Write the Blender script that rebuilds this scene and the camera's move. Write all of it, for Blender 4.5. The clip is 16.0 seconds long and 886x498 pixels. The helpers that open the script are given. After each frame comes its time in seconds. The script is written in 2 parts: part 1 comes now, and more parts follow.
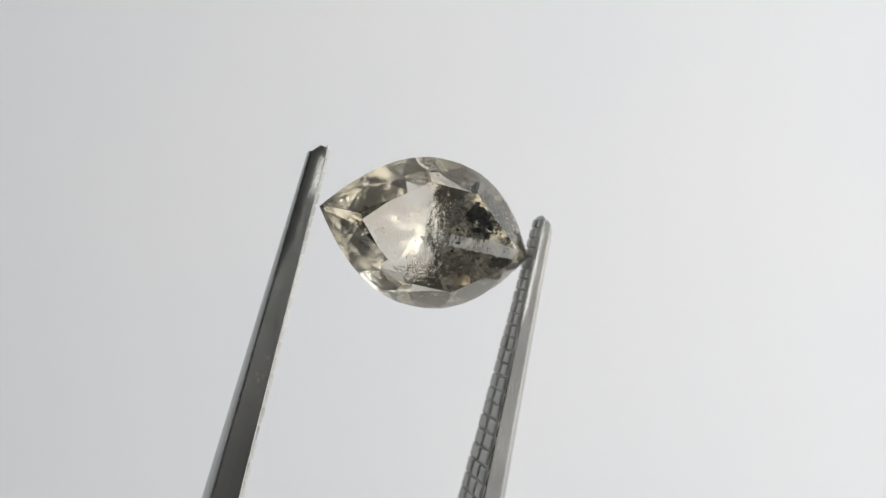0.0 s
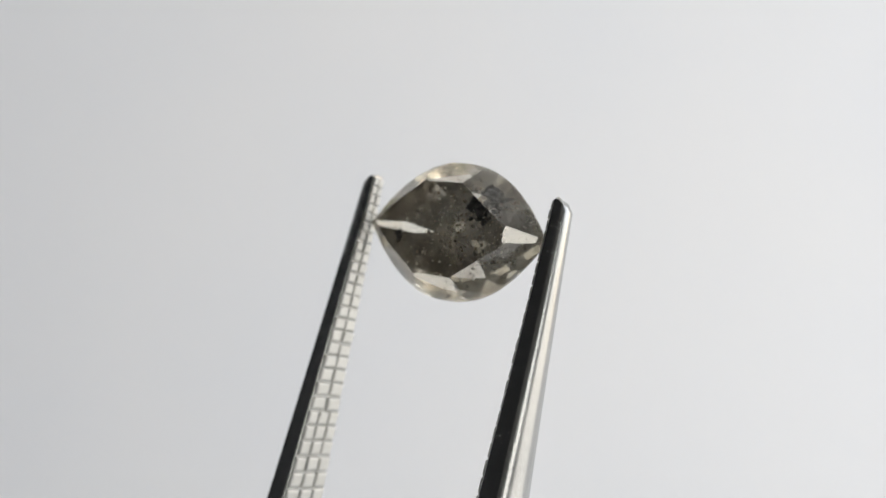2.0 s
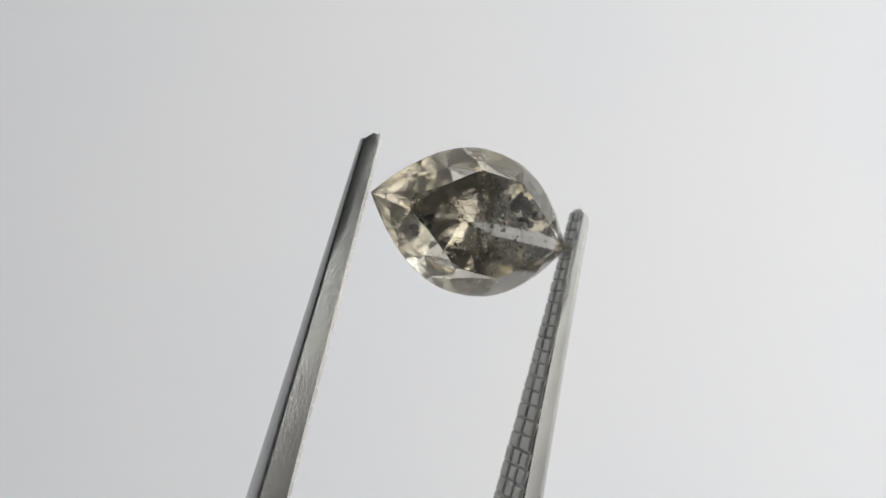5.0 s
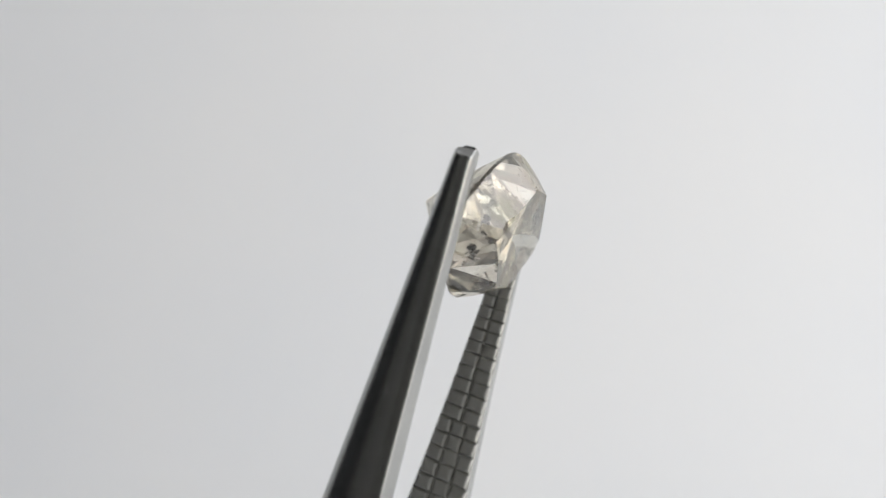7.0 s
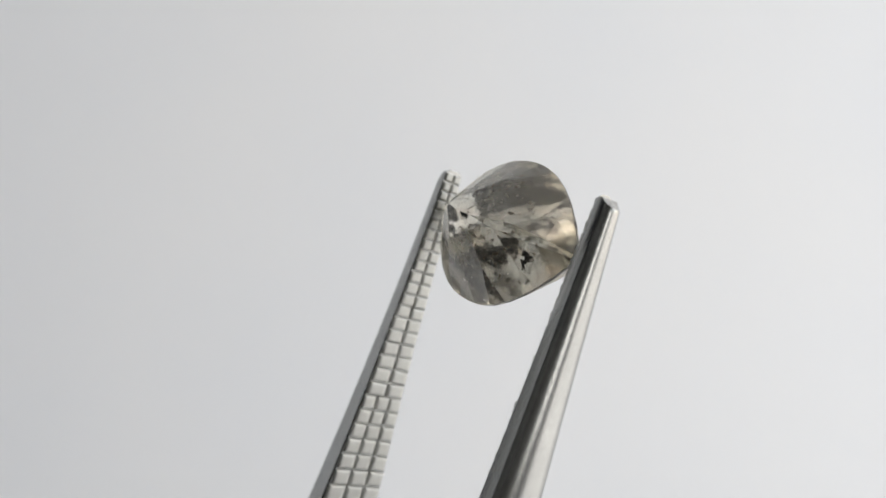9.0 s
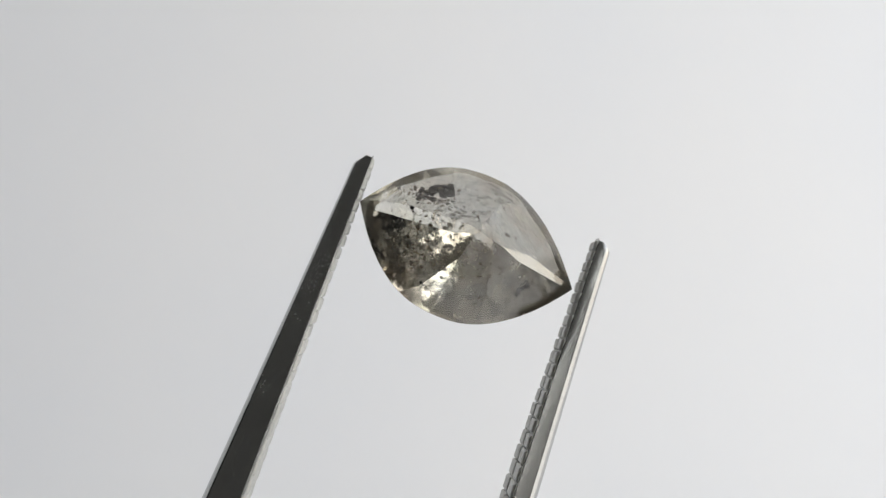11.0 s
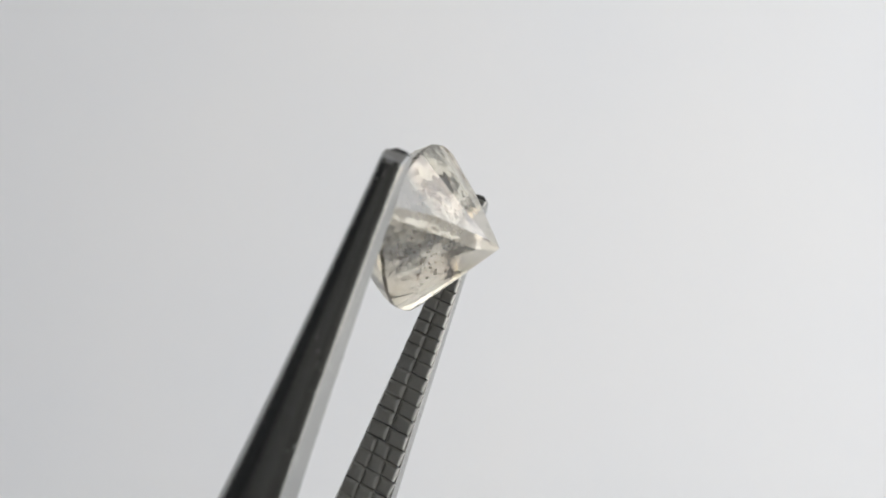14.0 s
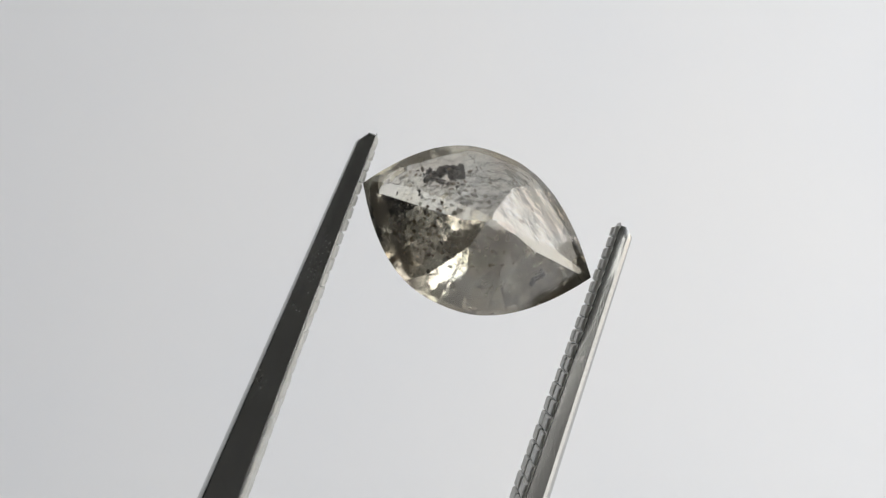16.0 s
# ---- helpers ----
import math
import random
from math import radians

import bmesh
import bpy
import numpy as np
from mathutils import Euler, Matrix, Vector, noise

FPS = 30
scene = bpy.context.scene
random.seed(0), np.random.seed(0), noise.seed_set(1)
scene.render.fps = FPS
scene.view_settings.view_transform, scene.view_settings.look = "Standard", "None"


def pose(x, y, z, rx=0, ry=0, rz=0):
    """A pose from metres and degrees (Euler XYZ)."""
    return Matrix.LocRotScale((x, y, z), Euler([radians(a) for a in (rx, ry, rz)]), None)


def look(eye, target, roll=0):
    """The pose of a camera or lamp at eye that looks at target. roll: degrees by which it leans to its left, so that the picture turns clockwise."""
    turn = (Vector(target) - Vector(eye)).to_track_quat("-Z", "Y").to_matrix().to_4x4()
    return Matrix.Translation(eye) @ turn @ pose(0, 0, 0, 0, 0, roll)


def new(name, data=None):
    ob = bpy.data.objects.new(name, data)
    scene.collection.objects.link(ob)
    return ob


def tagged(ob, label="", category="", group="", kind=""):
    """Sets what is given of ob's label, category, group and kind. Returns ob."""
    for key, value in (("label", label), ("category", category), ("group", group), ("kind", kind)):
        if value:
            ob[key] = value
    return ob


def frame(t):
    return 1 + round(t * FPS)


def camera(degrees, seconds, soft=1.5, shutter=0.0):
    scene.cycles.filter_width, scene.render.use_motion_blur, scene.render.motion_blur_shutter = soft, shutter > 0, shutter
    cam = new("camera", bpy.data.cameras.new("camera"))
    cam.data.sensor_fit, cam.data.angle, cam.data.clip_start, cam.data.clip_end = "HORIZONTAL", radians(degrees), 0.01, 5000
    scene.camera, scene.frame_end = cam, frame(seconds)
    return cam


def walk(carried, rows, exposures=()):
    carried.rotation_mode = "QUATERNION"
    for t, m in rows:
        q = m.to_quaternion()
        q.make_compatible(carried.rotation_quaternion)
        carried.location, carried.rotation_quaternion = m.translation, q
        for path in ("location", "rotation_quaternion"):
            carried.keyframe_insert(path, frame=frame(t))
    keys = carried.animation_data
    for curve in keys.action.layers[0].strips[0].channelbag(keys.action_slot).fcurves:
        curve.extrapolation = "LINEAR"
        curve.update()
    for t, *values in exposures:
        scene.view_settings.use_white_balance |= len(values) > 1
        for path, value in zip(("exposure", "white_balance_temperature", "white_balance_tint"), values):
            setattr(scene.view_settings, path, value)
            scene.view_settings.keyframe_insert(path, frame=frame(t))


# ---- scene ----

# ---- camera ----
cam = camera(62.0, 16.0, soft=1.1, shutter=0.4)
EYE = (0.0, 0.0, 0.30)
STRAIGHT = look(EYE, (0.0, 1.0, 0.30))
walk(cam, [(0.0, STRAIGHT), (16.0, STRAIGHT)],
     exposures=[(0.0, 0.0), (3.0, -0.03), (8.5, -0.04), (11.0, 0.0), (11.5, 0.0), (12.0, -0.08), (12.5, -0.12), (13.5, -0.06), (14.0, -0.04), (15.0, -0.08), (15.5, -0.11), (16.0, -0.02)])
cam.data.dof.use_dof = True
cam.data.dof.focus_distance = 0.0248
cam.data.dof.aperture_fstop = 54

# ---- light ----
world = bpy.data.worlds.new("sky")
world.use_nodes = True
scene.world = world
sky = world.node_tree.nodes.new("ShaderNodeTexSky")
sky.sky_type, sky.sun_disc = "NISHITA", False
sky.sun_elevation, sky.sun_rotation = radians(35), radians(60)
world.node_tree.links.new(sky.outputs[0], world.node_tree.nodes["Background"].inputs[0])
world.node_tree.nodes["Background"].inputs[1].default_value = 0.12

# added unseen lamps: tall right opening, small low front one, third behind the backdrop
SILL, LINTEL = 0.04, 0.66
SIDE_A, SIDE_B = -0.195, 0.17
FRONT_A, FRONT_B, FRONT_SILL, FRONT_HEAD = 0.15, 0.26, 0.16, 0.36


def added_light(name, width, height, watts, where):
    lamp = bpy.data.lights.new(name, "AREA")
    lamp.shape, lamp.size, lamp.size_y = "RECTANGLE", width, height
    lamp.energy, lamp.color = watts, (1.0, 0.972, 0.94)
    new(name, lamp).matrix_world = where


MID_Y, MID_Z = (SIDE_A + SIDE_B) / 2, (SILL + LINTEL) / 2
# the steel's bright right sides imply this light; its opening is added
added_light("right_side_light", SIDE_B - SIDE_A - 0.01, LINTEL - SILL - 0.01, 1.2, look((0.346, MID_Y, MID_Z), (0, MID_Y, MID_Z)))
# added lamp, placed to reflect in the stone's table and the steel
added_light("front_opening_light", FRONT_B - FRONT_A - 0.01, FRONT_HEAD - FRONT_SILL - 0.01, 0.19,
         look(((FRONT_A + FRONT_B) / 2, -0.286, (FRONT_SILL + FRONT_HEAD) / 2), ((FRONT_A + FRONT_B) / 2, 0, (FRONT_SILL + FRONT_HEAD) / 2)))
# added lamp behind the backdrop, so the paper looks evenly bright
added_light("backdrop_backlight", 0.6, 0.6, 4.3, look((0.21, 0.68, 0.35), (0.04, 0.20, 0.31)))


# ---- materials ----
def material(name, colour, rough=0.5, metal=0.0):
    m = bpy.data.materials.new(name)
    m.use_nodes = True
    p = m.node_tree.nodes["Principled BSDF"]
    p.inputs["Base Color"].default_value = (*colour, 1)
    p.inputs["Roughness"].default_value = rough
    p.inputs["Metallic"].default_value = metal
    return m, m.node_tree.nodes, m.node_tree.links, p


def mottled(name, dark, light, rough, scale, fine, bump=0.0, metal=0.0, rough_vary=0.1, stretch=(1, 1, 1)):
    """Two scales of noise in colour, roughness and relief; scales are in features per metre."""
    m, n, l, p = material(name, light, rough, metal)
    where = n.new("ShaderNodeTexCoord")
    maps = n.new("ShaderNodeMapping")
    maps.inputs["Scale"].default_value = stretch
    l.new(where.outputs["Object"], maps.inputs["Vector"])
    big, small = n.new("ShaderNodeTexNoise"), n.new("ShaderNodeTexNoise")
    for tex, s in ((big, scale), (small, fine)):
        tex.inputs["Scale"].default_value = s
        tex.inputs["Detail"].default_value = 5
        l.new(maps.outputs[0], tex.inputs["Vector"])
    mixed = n.new("ShaderNodeMath")
    mixed.operation = "MULTIPLY_ADD"
    mixed.inputs[1].default_value = 0.5
    half = n.new("ShaderNodeMath")
    half.operation = "MULTIPLY"
    half.inputs[1].default_value = 0.5
    l.new(small.outputs["Fac"], half.inputs[0])
    l.new(big.outputs["Fac"], mixed.inputs[0])
    l.new(half.outputs[0], mixed.inputs[2])
    ramp = n.new("ShaderNodeValToRGB")
    ramp.color_ramp.elements[0].position, ramp.color_ramp.elements[1].position = 0.35, 0.65
    ramp.color_ramp.elements[0].color, ramp.color_ramp.elements[1].color = (*dark, 1), (*light, 1)
    l.new(mixed.outputs[0], ramp.inputs[0])
    l.new(ramp.outputs[0], p.inputs["Base Color"])
    ranges = n.new("ShaderNodeMapRange")
    ranges.inputs["To Min"].default_value, ranges.inputs["To Max"].default_value = rough - rough_vary, rough + rough_vary
    l.new(mixed.outputs[0], ranges.inputs["Value"])
    l.new(ranges.outputs[0], p.inputs["Roughness"])
    if bump:
        b = n.new("ShaderNodeBump")
        b.inputs["Strength"].default_value = bump
        b.inputs["Distance"].default_value = 0.3 / fine
        l.new(small.outputs["Fac"], b.inputs["Height"])
        l.new(b.outputs[0], p.inputs["Normal"])
    return m


def let_light_through(m, share):
    """Thin flakes: a share of the light that falls on them goes on through."""
    n, l = m.node_tree.nodes, m.node_tree.links
    p = n["Principled BSDF"]
    thin, mix = n.new("ShaderNodeBsdfTranslucent"), n.new("ShaderNodeMixShader")
    mix.inputs[0].default_value = share
    l.new(p.inputs["Base Color"].links[0].from_socket, thin.inputs["Color"])
    l.new(p.outputs[0], mix.inputs[1])
    l.new(thin.outputs[0], mix.inputs[2])
    l.new(mix.outputs[0], n["Material Output"].inputs["Surface"])


# white for added walls, bright in the steel's reflections
PAPER = mottled("white_surround", (0.765, 0.77, 0.78), (0.79, 0.79, 0.79), 0.85, 7, 900, 0.08)


def backlit_paper_material():
    """Thin white paper: it scatters light back and lets as much through."""
    # translucency is there so that the lamp behind can brighten the backdrop
    m = mottled("backlit_paper", (0.765, 0.778, 0.795), (0.80, 0.80, 0.797), 0.9, 16, 900, 0.0)
    let_light_through(m, 0.5)
    return m


BACKLIT_PAPER = backlit_paper_material()
# tones of the unseen walls, set by what steel and stone should reflect
PAINT = mottled("pale_surround", (0.73, 0.73, 0.74), (0.79, 0.79, 0.79), 0.8, 5, 300, 0.1)
CHARCOAL = mottled("dark_surround", (0.022, 0.023, 0.026), (0.036, 0.038, 0.042), 0.9, 9, 900, 0.2)
UMBER = mottled("dim_surround", (0.060, 0.061, 0.058), (0.092, 0.093, 0.088), 0.9, 9, 900, 0.2)
GREY = mottled("grey_surround", (0.15, 0.152, 0.15), (0.20, 0.20, 0.197), 0.9, 9, 900, 0.2)
STEEL = mottled("satin_steel", (0.37, 0.375, 0.365), (0.47, 0.47, 0.455), 0.25, 700, 14000, 0.20, 1.0, 0.07, (1, 1, 0.7))
TOOTH_STEEL = mottled("knurled_steel", (0.50, 0.50, 0.475), (0.66, 0.66, 0.63), 0.52, 900, 12000, 0.12, 1.0, 0.08)
BLACK = mottled("black_crystal", (0.002, 0.002, 0.003), (0.010, 0.010, 0.012), 0.6, 3000, 20000, 0.3)
BROWN = mottled("brown_grain", (0.09, 0.06, 0.04), (0.30, 0.23, 0.16), 0.6, 3000, 20000, 0.3)
FEATHER = mottled("white_feather", (0.55, 0.54, 0.51), (0.80, 0.79, 0.76), 0.5, 3000, 20000, 0.3)


let_light_through(FEATHER, 0.6)
let_light_through(BROWN, 0.5)


def gem_material(name, graining, cloud_low, cloud_high):
    m = bpy.data.materials.new(name)
    m.use_nodes = True
    n, l = m.node_tree.nodes, m.node_tree.links
    n.remove(n["Principled BSDF"])
    g = n.new("ShaderNodeBsdfGlass")
    g.inputs["IOR"].default_value = 2.42
    g.inputs["Roughness"].default_value = 0.0
    where, tex, ramp = n.new("ShaderNodeTexCoord"), n.new("ShaderNodeTexNoise"), n.new("ShaderNodeValToRGB")
    tex.inputs["Scale"].default_value, tex.inputs["Detail"].default_value = 500, 5
    ramp.color_ramp.elements[0].position, ramp.color_ramp.elements[1].position = 0.3, 0.7
    ramp.color_ramp.elements[0].color = (0.84, 0.83, 0.71, 1)
    ramp.color_ramp.elements[1].color = (0.99, 0.98, 0.955, 1)
    ramp.color_ramp.elements.new(0.44).color = (0.925, 0.88, 0.82, 1)
    ramp.color_ramp.elements.new(0.53).color = (0.965, 0.955, 0.90, 1)
    l.new(where.outputs["Object"], tex.inputs["Vector"])
    l.new(tex.outputs["Fac"], ramp.inputs[0])
    l.new(ramp.outputs[0], g.inputs["Color"])
    # graining that breaks up the reflections inside
    grain, relief = n.new("ShaderNodeTexNoise"), n.new("ShaderNodeBump")
    grain.inputs["Scale"].default_value, grain.inputs["Detail"].default_value = 1700, 7
    relief.inputs["Strength"].default_value, relief.inputs["Distance"].default_value = graining, 0.0002
    l.new(where.outputs["Object"], grain.inputs["Vector"])
    l.new(grain.outputs["Fac"], relief.inputs["Height"])
    l.new(relief.outputs[0], g.inputs["Normal"])
    # clouds of pin-point flaws, a little milky; this haze also brightens the dark facets
    haze, mix, share = n.new("ShaderNodeBsdfTranslucent"), n.new("ShaderNodeMixShader"), n.new("ShaderNodeMapRange")
    haze.inputs["Color"].default_value = (0.80, 0.74, 0.64, 1)
    share.inputs["From Min"].default_value, share.inputs["From Max"].default_value = 0.35, 0.7
    share.inputs["To Min"].default_value, share.inputs["To Max"].default_value = cloud_low, cloud_high
    l.new(tex.outputs["Fac"], share.inputs["Value"])
    l.new(share.outputs[0], mix.inputs[0])
    l.new(g.outputs[0], mix.inputs[1])
    l.new(haze.outputs[0], mix.inputs[2])
    l.new(mix.outputs[0], n["Material Output"].inputs["Surface"])
    return m


GEM = gem_material("grey_brown_diamond", 0.14, 0.012, 0.040)
POLISHED_GEM = gem_material("polished_diamond_top", 0.025, 0.004, 0.016)
MM = 0.001


# ---- helpers of the scene ----
def part(name, bm, mat, parent, label="", smooth_angle=None):
    bmesh.ops.recalc_face_normals(bm, faces=bm.faces)
    if smooth_angle:
        for f in bm.faces:
            f.smooth = True
        for e in bm.edges:
            e.smooth = len(e.link_faces) == 2 and e.calc_face_angle(3.2) < radians(smooth_angle)
    me = bpy.data.meshes.new(name)
    bm.to_mesh(me)
    bm.free()
    me.materials.append(mat)
    ob = new(name, me)
    ob.parent = parent
    if label:
        ob["label"] = label
    return ob


def slab(bm, lo, hi):
    made = bmesh.ops.create_cube(bm, size=1)["verts"]
    for v in made:
        v.co = Vector([lo[k] + (v.co[k] + 0.5) * (hi[k] - lo[k]) for k in range(3)])


# ---- the place: white paper backdrop in a small added booth, unseen walls shaping reflections ----
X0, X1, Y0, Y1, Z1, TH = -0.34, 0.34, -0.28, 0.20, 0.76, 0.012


def added_booth():
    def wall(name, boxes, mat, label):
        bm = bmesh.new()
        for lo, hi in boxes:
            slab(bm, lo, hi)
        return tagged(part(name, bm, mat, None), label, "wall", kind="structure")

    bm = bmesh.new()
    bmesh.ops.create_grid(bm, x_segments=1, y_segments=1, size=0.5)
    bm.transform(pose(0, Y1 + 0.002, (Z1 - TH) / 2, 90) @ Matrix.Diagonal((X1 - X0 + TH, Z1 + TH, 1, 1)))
    tagged(part("backdrop", bm, BACKLIT_PAPER, None), "plain white paper backdrop behind the tweezers, lit through by an added lamp", "backdrop", kind="structure")
    # unseen left wall, dark to put dark reflections on the arms
    wall("unseen_wall_left", [((X0 - TH, Y0, 0), (X0, 0.115, Z1))], CHARCOAL, "unseen left wall, dark to be reflected in the steel")
    # white strip added beside the backdrop to lighten the stone's table
    wall("added_left_reflector", [((X0 - TH, 0.115, 0), (X0, Y1, Z1))], PAPER, "added white strip that lightens the stone's reflection")
    # unseen front wall, kept dark so the steel flanks reflect dark
    wall("unseen_wall_front", [((-0.09, Y0 - TH, -TH), (FRONT_A, Y0, Z1 + TH)), ((FRONT_B, Y0 - TH, -TH), (X1 + TH, Y0, Z1 + TH)),
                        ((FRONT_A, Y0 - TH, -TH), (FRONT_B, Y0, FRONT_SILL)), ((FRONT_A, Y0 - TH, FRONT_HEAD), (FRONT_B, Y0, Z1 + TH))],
         UMBER, "unseen wall, dark for the steel's reflections, with an added lamp opening")
    # added panel, unseen: gives the arms a mid-grey reflection
    wall("added_front_reflector", [((X0 - TH, Y0 - TH, -TH), (-0.09, Y0, Z1 + TH))], GREY, "added grey panel for mid-grey reflections in the steel")
    # unseen right wall, white to be reflected, opened for the side lamp
    wall("unseen_wall_right", [((X1, Y0, 0), (X1 + TH, SIDE_A, Z1)), ((X1, SIDE_B, 0), (X1 + TH, Y1, Z1)),
                        ((X1, SIDE_A, 0), (X1 + TH, SIDE_B, SILL)), ((X1, SIDE_A, LINTEL), (X1 + TH, SIDE_B, Z1))], PAPER, "unseen white wall with an opening added for the side light")
    # floor and ceiling are added, pale to bounce light into the stone
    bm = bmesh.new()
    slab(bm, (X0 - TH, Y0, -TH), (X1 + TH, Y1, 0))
    tagged(part("floor", bm, PAINT, None), "added pale floor, unseen, that bounces light up", "desk surface", kind="structure")
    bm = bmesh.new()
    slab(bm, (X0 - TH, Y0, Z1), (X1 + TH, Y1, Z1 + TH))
    tagged(part("ceiling", bm, PAINT, None), "added pale ceiling, unseen, that brightens the stone", "ceiling", kind="structure")


added_booth()


# ---- the tweezers: two serrated steel arms joined at the far end, open round the stone ----
# widths and depths of each arm in millimetres: at the tip, and how they grow below it
WIDTHS = {-1: (0.627, 0.109, 0.0010), 1: (0.760, 0.068, 0.0044)}
DEPTHS = {-1: (0.584, 0.041), 1: (0.550, 0.061)}


def arm_width(side, s):
    a, b, c = WIDTHS[side]
    near = min(s, 16)
    return min(a + b * near + c * near * near + max(0.0, s - 16) * 0.09, 8.6)


def arm_depth(side, s):
    a, b = DEPTHS[side]
    return a + b * min(s, 16)


def arm_line(s, gap, flare, far):
    """Distance of the arm's middle from the tweezers' axis, s below the tip."""
    near = gap + flare * s / 14
    if s < 22:
        return near
    k = min((s - 22) / (far - 22), 1)
    k = k * k * (3 - 2 * k)
    return (gap + flare * 22 / 14 + flare / 14 * (s - 22) * (1 - k)) * (1 - k) + 0.75 * k


def half_section(w, d, flank, sweep, edge):
    """Half an outline: flat inner face, a flank up to the share `flank` of the depth, where the half-width is edge * w, then the domed back; x is outward, from 0."""
    half = [(0.0, 0.23 * w), (0.0, 0.475 * w), (0.02 * d, 0.492 * w), (0.05 * d, 0.5 * w), (0.5 * flank * d, (0.25 + edge / 2) * w),
            ((flank - 0.04) * d, (edge + 0.008) * w), (flank * d, (edge - 0.005) * w)]
    full = radians(sweep)
    for i in range(1, 13):
        a = full * (1 - i / 13)
        half.append((flank * d + (1 - flank) * d * (math.cos(a) - math.cos(full)) / (1 - math.cos(full)), (edge - 0.005) * w * math.sin(a) / math.sin(full)))
    return half


def section(side, w, d):
    """Outline of an arm: one flank is ground flat to a crisp edge, the other rolls over into the back."""
    crisp, rolled = half_section(w, d, 0.84, 55, 0.455), half_section(w, d, 0.62, 66, 0.488)
    return [(x, side * y) for x, y in crisp] + [(d, 0.0)] + [(x, -side * y) for x, y in rolled[::-1]]


TOOTH_RISE = 0.11


def make_arm(tweezers, side, gap, top, flare, shift, drift, twist, far=118.0):
    steps = [0.0, 0.04, 0.5, 1, 2, 3.5, 5, 7, 9, 11, 13, 15, 18, 22, 26, 32, 40, 50, 60, 70, 80, 90, 100, 110, far]
    turn = Matrix.Rotation(radians(twist), 3, "Z")
    bm = bmesh.new()
    rings = []
    for s in steps:
        ring = []
        d = arm_depth(side, s)
        for x, y in section(side, arm_width(side, s), d):
            u = x / d
            drop = max(0.0, u - 0.42) * 0.70 + max(0.0, abs(y) / arm_width(side, 0) - 0.26) * 0.48 if s < 0.3 else 0.0
            if s == 0.0:
                x, y = 0.03 + x * 0.93, y * 0.94
            c = turn @ Vector((side * (x - d / 2 + TOOTH_RISE / 2), y, -s - drop))
            ring.append(bm.verts.new((c + Vector((side * arm_line(s, gap, flare, far), shift + drift * min(s, 22) / 14, top))) * MM))
        rings.append(ring)
    count = len(rings[0])
    for a, b in zip(rings, rings[1:]):
        for i in range(count):
            bm.faces.new((a[i], a[(i + 1) % count], b[(i + 1) % count], b[i]))
    for i in range(count // 2):
        bm.faces.new(rings[0][i:i + 2] + [rings[0][k] for k in (count - 2 - i, count - 1 - i) if k > i + 1])
    bm.faces.new(rings[-1][::-1])
    arm = part("arm", bm, STEEL, tweezers, "satin steel arm with a serrated inner face", 22)
    rng = random.Random(3 if side < 0 else 4)
    s = 0.34
    while s < 26:
        w = arm_width(side, s) * 0.97
        pitch = 0.37 + 0.024 * s
        count = max(2, round(w / 0.72))
        for i in range(count):
            t = new("tooth", TOOTH)
            t.parent = arm
            y = -w / 2 + (i + 0.5) * w / count
            c = turn @ Vector((side * (TOOTH_RISE / 2 - arm_depth(side, s) / 2 + 0.002), y + rng.uniform(-0.012, 0.012), -s + rng.uniform(-0.012, 0.012)))
            t.matrix_local = (Matrix.Translation((c + Vector((side * arm_line(s, gap, flare, far), shift + drift * min(s, 22) / 14, top))) * MM) @ turn.to_4x4()
                              @ Matrix.Rotation(radians(rng.uniform(-3, 3)), 4, "X")
                              @ Matrix.Diagonal((-side * TOOTH_RISE * rng.uniform(0.85, 1.12) * MM, w / count * rng.uniform(0.93, 0.99) * MM, pitch * rng.uniform(0.91, 0.97) * MM, 1)))
        s += pitch
    return arm


def tooth_mesh():
    """A unit tooth that rises along x from 0 to 1, on a base one by one."""
    bm = bmesh.new()
    rings = []
    for x, h in ((-0.3, 0.5), (0.15, 0.5), (0.8, 0.42), (1.0, 0.31)):
        rings.append([bm.verts.new((x, y * h, z * h)) for y, z in ((-1, -1), (1, -1), (1, 1), (-1, 1))])
    for a, b in zip(rings, rings[1:]):
        for i in range(4):
            bm.faces.new((a[i], a[(i + 1) % 4], b[(i + 1) % 4], b[i]))
    bm.faces.new(rings[0])
    bm.faces.new(rings[-1])
    bmesh.ops.recalc_face_normals(bm, faces=bm.faces)
    me = bpy.data.meshes.new("tooth")
    bm.to_mesh(me)
    bm.free()
    me.materials.append(TOOTH_STEEL)
    return me


TOOTH = tooth_mesh()


def make_tweezers():
    t = tagged(new("tweezers"), "satin steel tweezers with serrated tips, open round a cut stone", "tweezers")
    make_arm(t, -1, A_GAP, A_TOP, A_FLARE, A_SHIFT, A_DRIFT, -2.72)
    make_arm(t, 1, B_GAP, B_TOP, B_FLARE, B_SHIFT, 0.0, -1.15)
    bm = bmesh.new()
    slab(bm, (-1.3 * MM, -4.3 * MM, -124 * MM), (1.3 * MM, 4.3 * MM, -112 * MM))
    bmesh.ops.bevel(bm, geom=bm.edges[:], offset=0.5 * MM, segments=2, affect="EDGES")
    part("joint", bm, STEEL, t, "welded steel joint of the two arms", 40)
    return t


# fitted plan of the tips, in millimetres
A_GAP, A_TOP, A_FLARE, A_SHIFT, A_DRIFT = 4.656, 1.823, -0.247, 0.030, 0.228
B_GAP, B_TOP, B_FLARE, B_SHIFT = 4.376, 1.956, 0.806, -0.048
LEAN, PITCH, HALF_LENGTH, HALF_WIDTH = -3.61, 0.48, 4.10, 2.735
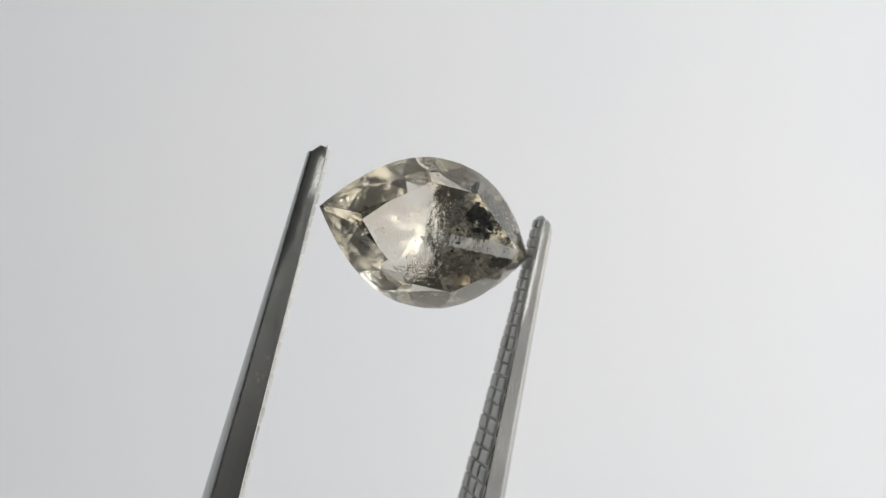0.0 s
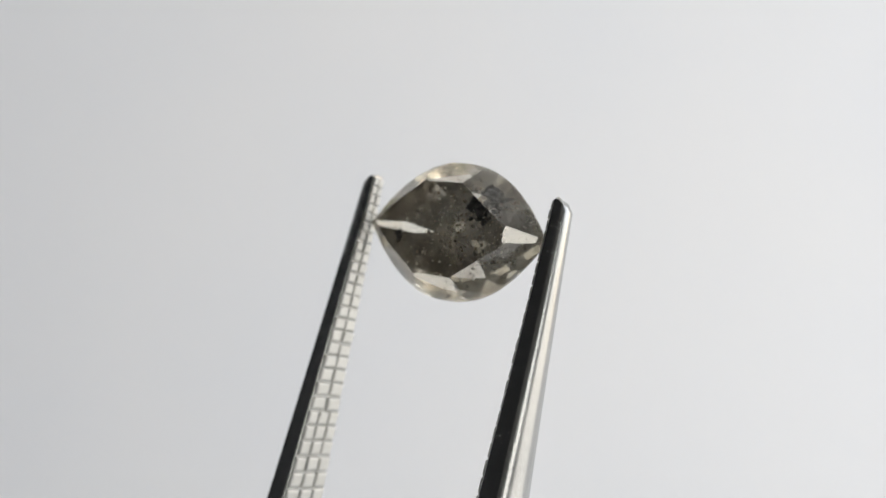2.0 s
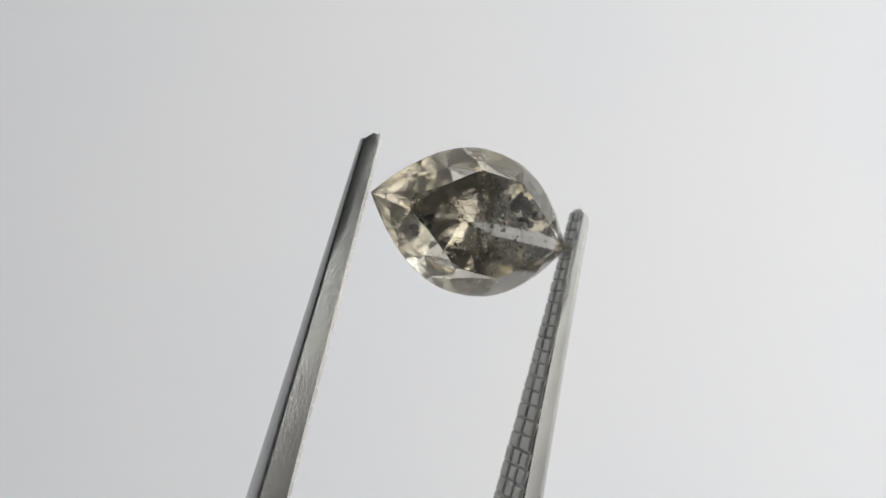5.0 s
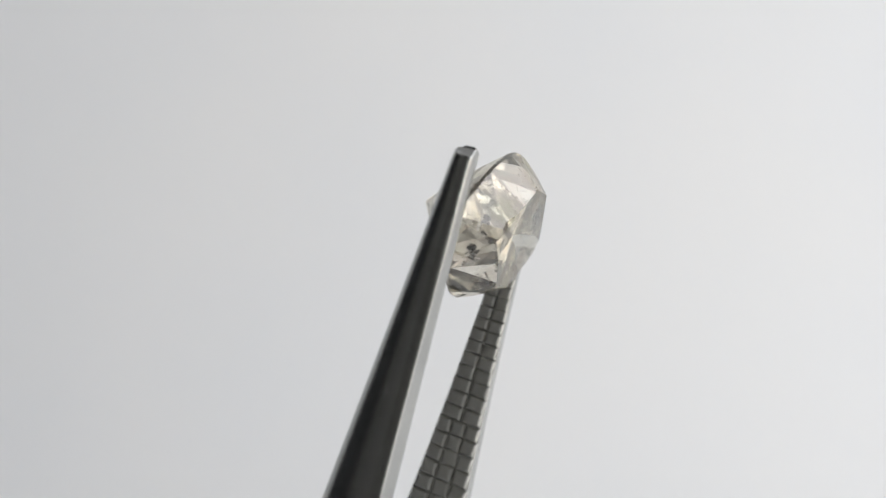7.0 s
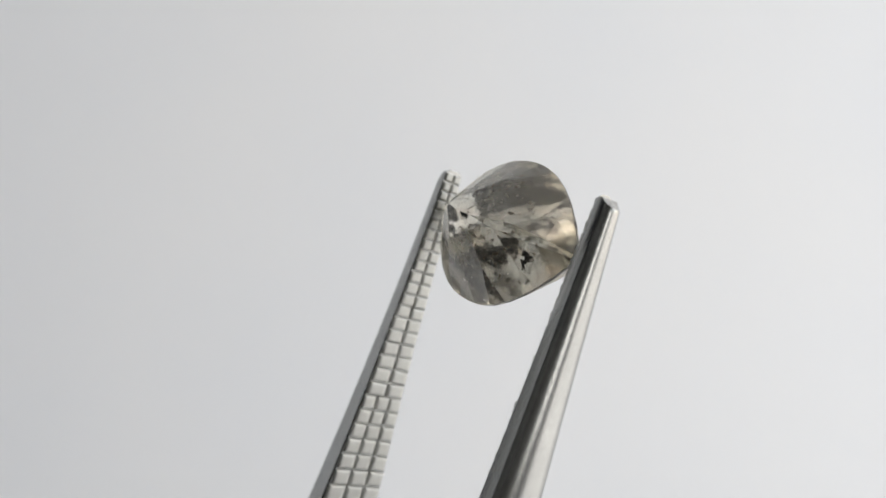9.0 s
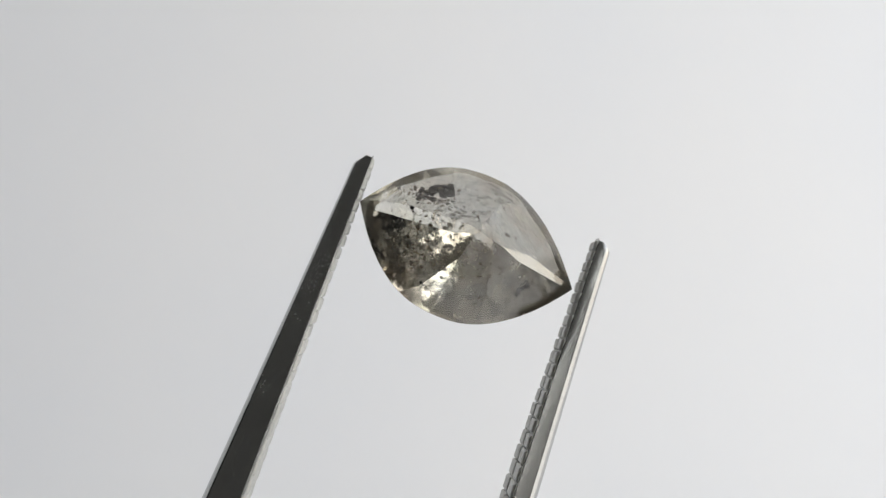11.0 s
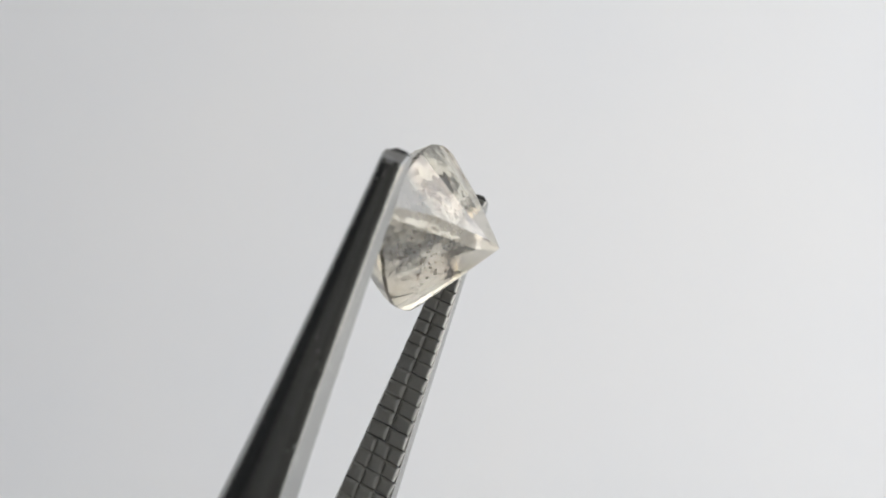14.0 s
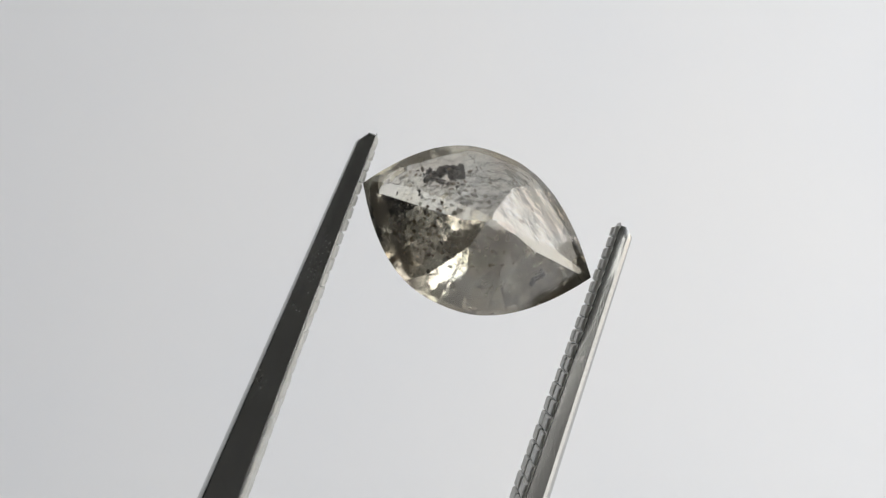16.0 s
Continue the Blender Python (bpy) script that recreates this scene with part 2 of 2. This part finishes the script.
CULET = Vector((-0.113, 2.619, 0.337))
CROWN = 1.28
BLUNT, SHARP = 2.45, 2.05
tweezers = make_tweezers()


# ---- the stone: a marquise brilliant cut plane by plane ----
def stone_frame():
    a = Vector((math.cos(radians(LEAN)), 0, -math.sin(radians(LEAN))))
    w = CULET.cross(a).normalized()
    if w.z < 0:
        w = -w
    n = a.cross(w).normalized()
    if n.y > 0:
        n = -n
    c, k = math.cos(radians(PITCH)), math.sin(radians(PITCH))
    return Matrix((a, w * c + n * k, n * c - w * k)).transposed().to_4x4()


STONE = stone_frame()


def rim(q):
    """Half-width of the girdle at the fraction q of the half-length; one end is blunter than the other."""
    return HALF_WIDTH * (1 - min(1.0, abs(q)) ** (BLUNT if q > 0 else SHARP))


def cut_stone():
    tip = STONE.inverted() @ CULET
    bm = bmesh.new()
    outline = []
    for k in range(48):
        side = 1 if k < 24 else -1
        q = (k % 24) / 12 - 1
        q = q if side > 0 else -q
        outline.append((HALF_LENGTH * q, side * rim(q)))
    lo = [bm.verts.new((x, y, -4)) for x, y in outline]
    hi = [bm.verts.new((x, y, 2)) for x, y in outline]
    for i in range(48):
        j = (i + 1) % 48
        bm.faces.new((lo[i], lo[j], hi[j], hi[i]))
    bm.faces.new(lo)
    bm.faces.new(hi)

    def cut(point, normal):
        geom = bm.verts[:] + bm.edges[:] + bm.faces[:]
        made = bmesh.ops.bisect_plane(bm, geom=geom, dist=1e-5, plane_co=point, plane_no=normal, clear_outer=True)
        edges = [e for e in made["geom_cut"] if isinstance(e, bmesh.types.BMEdge)]
        if edges:
            bmesh.ops.contextual_create(bm, geom=edges)

    def tangent(q, side):
        """Rim point and outward normal in the girdle's plane."""
        p = Vector((HALF_LENGTH * q, side * rim(q), 0))
        return p, Vector(((rim(q - 1e-4) - rim(q + 1e-4)) / 2e-4 / HALF_LENGTH, side, 0)).normalized()

    def facet(q, side, apex, girdle, bias=None):
        p, n = tangent(q, side)
        if bias:
            n = bias
        p = p + Vector((0, 0, girdle))
        along = Vector((-n.y, n.x, 0))
        no = along.cross(apex - p).normalized()
        if no.dot(Vector((0, 0, apex.z))) < 0:
            no = -no
        if no.to_2d().dot(n.to_2d()) < 0:
            no = -no
        cut(p, no)

    rng = random.Random(8)
    # pavilion: mains to the culet, then steeper halves near the rim
    for side in (1, -1):
        for q in (-0.52, -0.18, 0.17, 0.50):
            facet(q + rng.uniform(-0.03, 0.03), side, tip + Vector((rng.uniform(-0.16, 0.16), rng.uniform(-0.14, 0.14), rng.uniform(-0.04, 0.06))), -0.05)
        for q in (-0.86, -0.66, -0.36, 0.0, 0.34, 0.66, 0.85):
            facet(q + rng.uniform(-0.04, 0.04), side, tip + Vector((rng.uniform(-0.22, 0.22), rng.uniform(-0.16, 0.16), -0.16 + rng.uniform(-0.07, 0.06))), -0.05)
    for end in (1, -1):
        facet(end, 1, tip, -0.04, Vector((end, 0, 0)))
    # crown: bezels, upper halves, stars, table
    for side in (1, -1):
        for q in (-0.55, 0.02, 0.58):
            facet(q, side, Vector((0, 0, 3.7 + rng.uniform(-0.12, 0.12))), 0.05)
        for q in (-0.90, -0.70, -0.42, -0.20, 0.20, 0.42, 0.70, 0.90):
            facet(q, side, Vector((0, 0, 5.0 + rng.uniform(-0.35, 0.35))), 0.05)
        for q in (-0.75, -0.28, 0.3, 0.76):
            p, n = tangent(q, side)
            cut(Vector((p.x * 0.70, p.y * 0.68, CROWN)), (n * 0.42 + Vector((0, 0, 1))).normalized())
    for end in (1, -1):
        facet(end, 1, Vector((0, 0, 4.2)), 0.04, Vector((end, 0, 0)))
    cut(Vector((0, 0, CROWN)), Vector((0.012, 0.01, 1)).normalized())
    bmesh.ops.remove_doubles(bm, verts=bm.verts, dist=1e-4)
    bm.transform(Matrix.Diagonal((MM, MM, MM, 1)) @ STONE)
    return bm


def chip(bm, rng, at, size):
    """An angular crystal grain."""
    verts = bmesh.ops.create_icosphere(bm, subdivisions=1, radius=1)["verts"]
    turn = Euler((rng.uniform(0, 6), rng.uniform(0, 6), rng.uniform(0, 6))).to_matrix()
    stretch = Vector((rng.uniform(0.5, 1.5), rng.uniform(0.4, 1.0), rng.uniform(0.25, 0.7)))
    for v in verts:
        c = Vector([v.co[k] * stretch[k] for k in range(3)]) * size * rng.uniform(0.7, 1.2)
        v.co = at + turn @ c


def inside(x, y, z, margin=0.9):
    q = x / HALF_LENGTH
    room = rim(q)
    if room <= 0 or abs(y) > room * margin:
        return False
    edge = max(abs(y) / room, abs(q))
    return -2.5 * (1 - edge) * margin < z < CROWN * min(1.0, (1 - edge) * 2.2) * margin


def make_stone():
    d = tagged(new("diamond"), "grey-brown marquise-cut diamond with dark inclusions, gripped between tweezer tips", "gemstone")
    crystal = part("crystal", cut_stone(), GEM, d, "clear grey-brown faceted crystal")
    crystal.data.materials.append(POLISHED_GEM)
    up = STONE.to_3x3().col[2]
    for f in crystal.data.polygons:
        f.material_index = 1 if f.normal.dot(up) > 0.2 else 0
    rng = random.Random(21)

    def cluster(name, mat, label, count, centre, spread, lo, hi, knots=1):
        """Grains in a few uneven knots round a centre."""
        bm = bmesh.new()
        homes = [tuple(rng.gauss(c, s) for c, s in zip(centre, spread)) for _ in range(knots)] if knots > 1 else [centre]
        made = 0
        for _ in range(count * 30):
            home = rng.choice(homes)
            tight = rng.choice((0.15, 0.3, 0.7)) if knots > 1 else 1.0
            x, y, z = (rng.gauss(c, s * tight) for c, s in zip(home, spread))
            if made < count and inside(x, y, z, 0.86):
                chip(bm, rng, Vector((x, y, z)), lo + (hi - lo) * rng.random() ** 4)
                made += 1
        bm.transform(Matrix.Diagonal((MM, MM, MM, 1)) @ STONE)
        ob = part(name, bm, mat, d, label)
        if count > 25:
            ob["kind"] = "stuff"

    cluster("black_inclusion", BLACK, "black crystal cluster inside the stone", 22, (1.45, 1.00, -0.22), (0.28, 0.13, 0.10), 0.18, 0.36)
    cluster("black_inclusion", BLACK, "black crystal cluster inside the stone", 34, (1.80, 0.75, 0.12), (0.30, 0.24, 0.13), 0.07, 0.24)
    cluster("black_inclusion", BLACK, "black crystal inside the stone", 8, (-2.05, -0.35, 0.02), (0.14, 0.09, 0.06), 0.14, 0.26)
    cluster("dark_specks", BLACK, "fine dark specks through the stone", 120, (1.9, -0.15, 0.12), (0.6, 0.9, 0.22), 0.012, 0.085, 16)
    cluster("dark_specks", BLACK, "fine dark specks through the stone", 34, (-0.8, -0.4, 0.1), (1.2, 0.8, 0.3), 0.012, 0.060, 14)
    cluster("brown_specks", BROWN, "brown grains through the stone", 220, (1.1, -0.2, 0.05), (1.3, 0.9, 0.3), 0.012, 0.12, 18)
    cluster("pale_feathers", FEATHER, "pale feathery flaws inside the stone", 420, (0.6, 0.0, 0.05), (1.6, 0.9, 0.35), 0.012, 0.11, 18)
    return d


diamond = make_stone()


# ---- what moves ----
def held(x, y, z, spin, tilt, roll):
    """The pose in which the unseen grip holds the tweezers: millimetres before the eye, degrees about their own axis, towards the eye, and sideways."""
    return pose(EYE[0] + x * MM, EYE[1] + y * MM, EYE[2] + z * MM, 0, roll, 0) @ pose(0, 0, 0, tilt, 0, 0) @ pose(0, 0, 0, 0, 0, spin)


HELD = [
    (0.0, -0.516, 26.806, 0.578, 20.32, -4.35, 15.74),
    (0.5, 0.156, 27.484, 0.476, 2.01, -7.81, 15.66),
    (1.0, -0.044, 26.718, 0.896, -8.35, -5.78, 15.02),
    (1.5, 0.165, 28.078, 0.794, -20.25, -5.68, 15.18),
    (2.0, 0.387, 29.171, 0.683, -33.61, -5.08, 15.00),
    (2.5, 0.819, 29.540, 0.707, -45.59, -3.30, 14.78),
    (3.0, 0.651, 29.387, 1.040, -51.43, -2.42, 14.15),
    (3.5, 0.546, 29.360, 1.462, -28.23, -2.17, 15.16),
    (4.0, 1.269, 28.722, 1.152, -4.07, -7.71, 15.68),
    (4.2, 1.039, 28.454, 1.008, 0.58, -9.03, 15.72),
    (4.9, 1.110, 27.624, 1.005, 18.95, -8.07, 15.95),
    (5.6, 1.231, 26.974, 1.038, 38.60, -6.26, 16.38),
    (6.3, 1.302, 26.448, 1.082, 55.15, -3.16, 17.01),
    (6.5, 1.211, 26.310, 1.094, 59.02, -1.95, 17.22),
    (7.0, 1.604, 25.913, 0.793, 71.76, -1.10, 17.06),
    (7.5, 1.280, 28.100, 1.093, 88.93, -4.26, 16.69),
    (8.0, 2.074, 27.217, 0.973, 97.77, -1.65, 17.27),
    (8.3, 1.889, 26.759, 0.941, 105.36, 0.24, 16.94),
    (8.5, 1.711, 26.503, 0.741, 107.65, -0.18, 17.37),
    (8.7, 2.208, 26.318, 0.614, 113.74, 0.35, 16.90),
    (9.4, 1.787, 26.327, 0.614, 138.21, -1.57, 17.07),
    (10.1, 0.949, 26.348, 0.625, 164.15, -4.59, 17.30),
    (10.8, 0.527, 26.357, 0.626, 181.36, -6.51, 17.58),
    (11.0, 0.864, 26.237, 0.099, 185.12, -5.30, 18.40),
    (11.5, 1.102, 25.589, 0.039, 195.97, 0.36, 19.85),
    (12.0, 0.797, 23.864, 0.305, 220.10, 1.12, 20.00),
    (12.5, 0.611, 23.966, 0.491, 234.82, 2.09, 20.89),
    (13.0, 0.362, 24.311, 0.710, 244.60, 3.41, 21.36),
    (13.5, -0.154, 23.790, 0.628, 256.19, 0.77, 21.20),
    (14.0, -0.548, 24.253, 0.639, 252.59, 3.28, 21.34),
    (14.5, 0.269, 24.509, 0.443, 240.60, 2.19, 21.18),
    (15.0, 1.252, 23.789, 0.037, 222.52, 0.04, 19.78),
    (15.5, 1.310, 25.210, 0.359, 202.30, -1.49, 19.39),
    (16.0, 1.170, 24.388, 0.587, 185.25, -1.27, 18.63),
]


def motions():
    rows = [(t, held(*place)) for t, *place in HELD]
    walk(tweezers, rows)
    walk(diamond, rows)


motions()
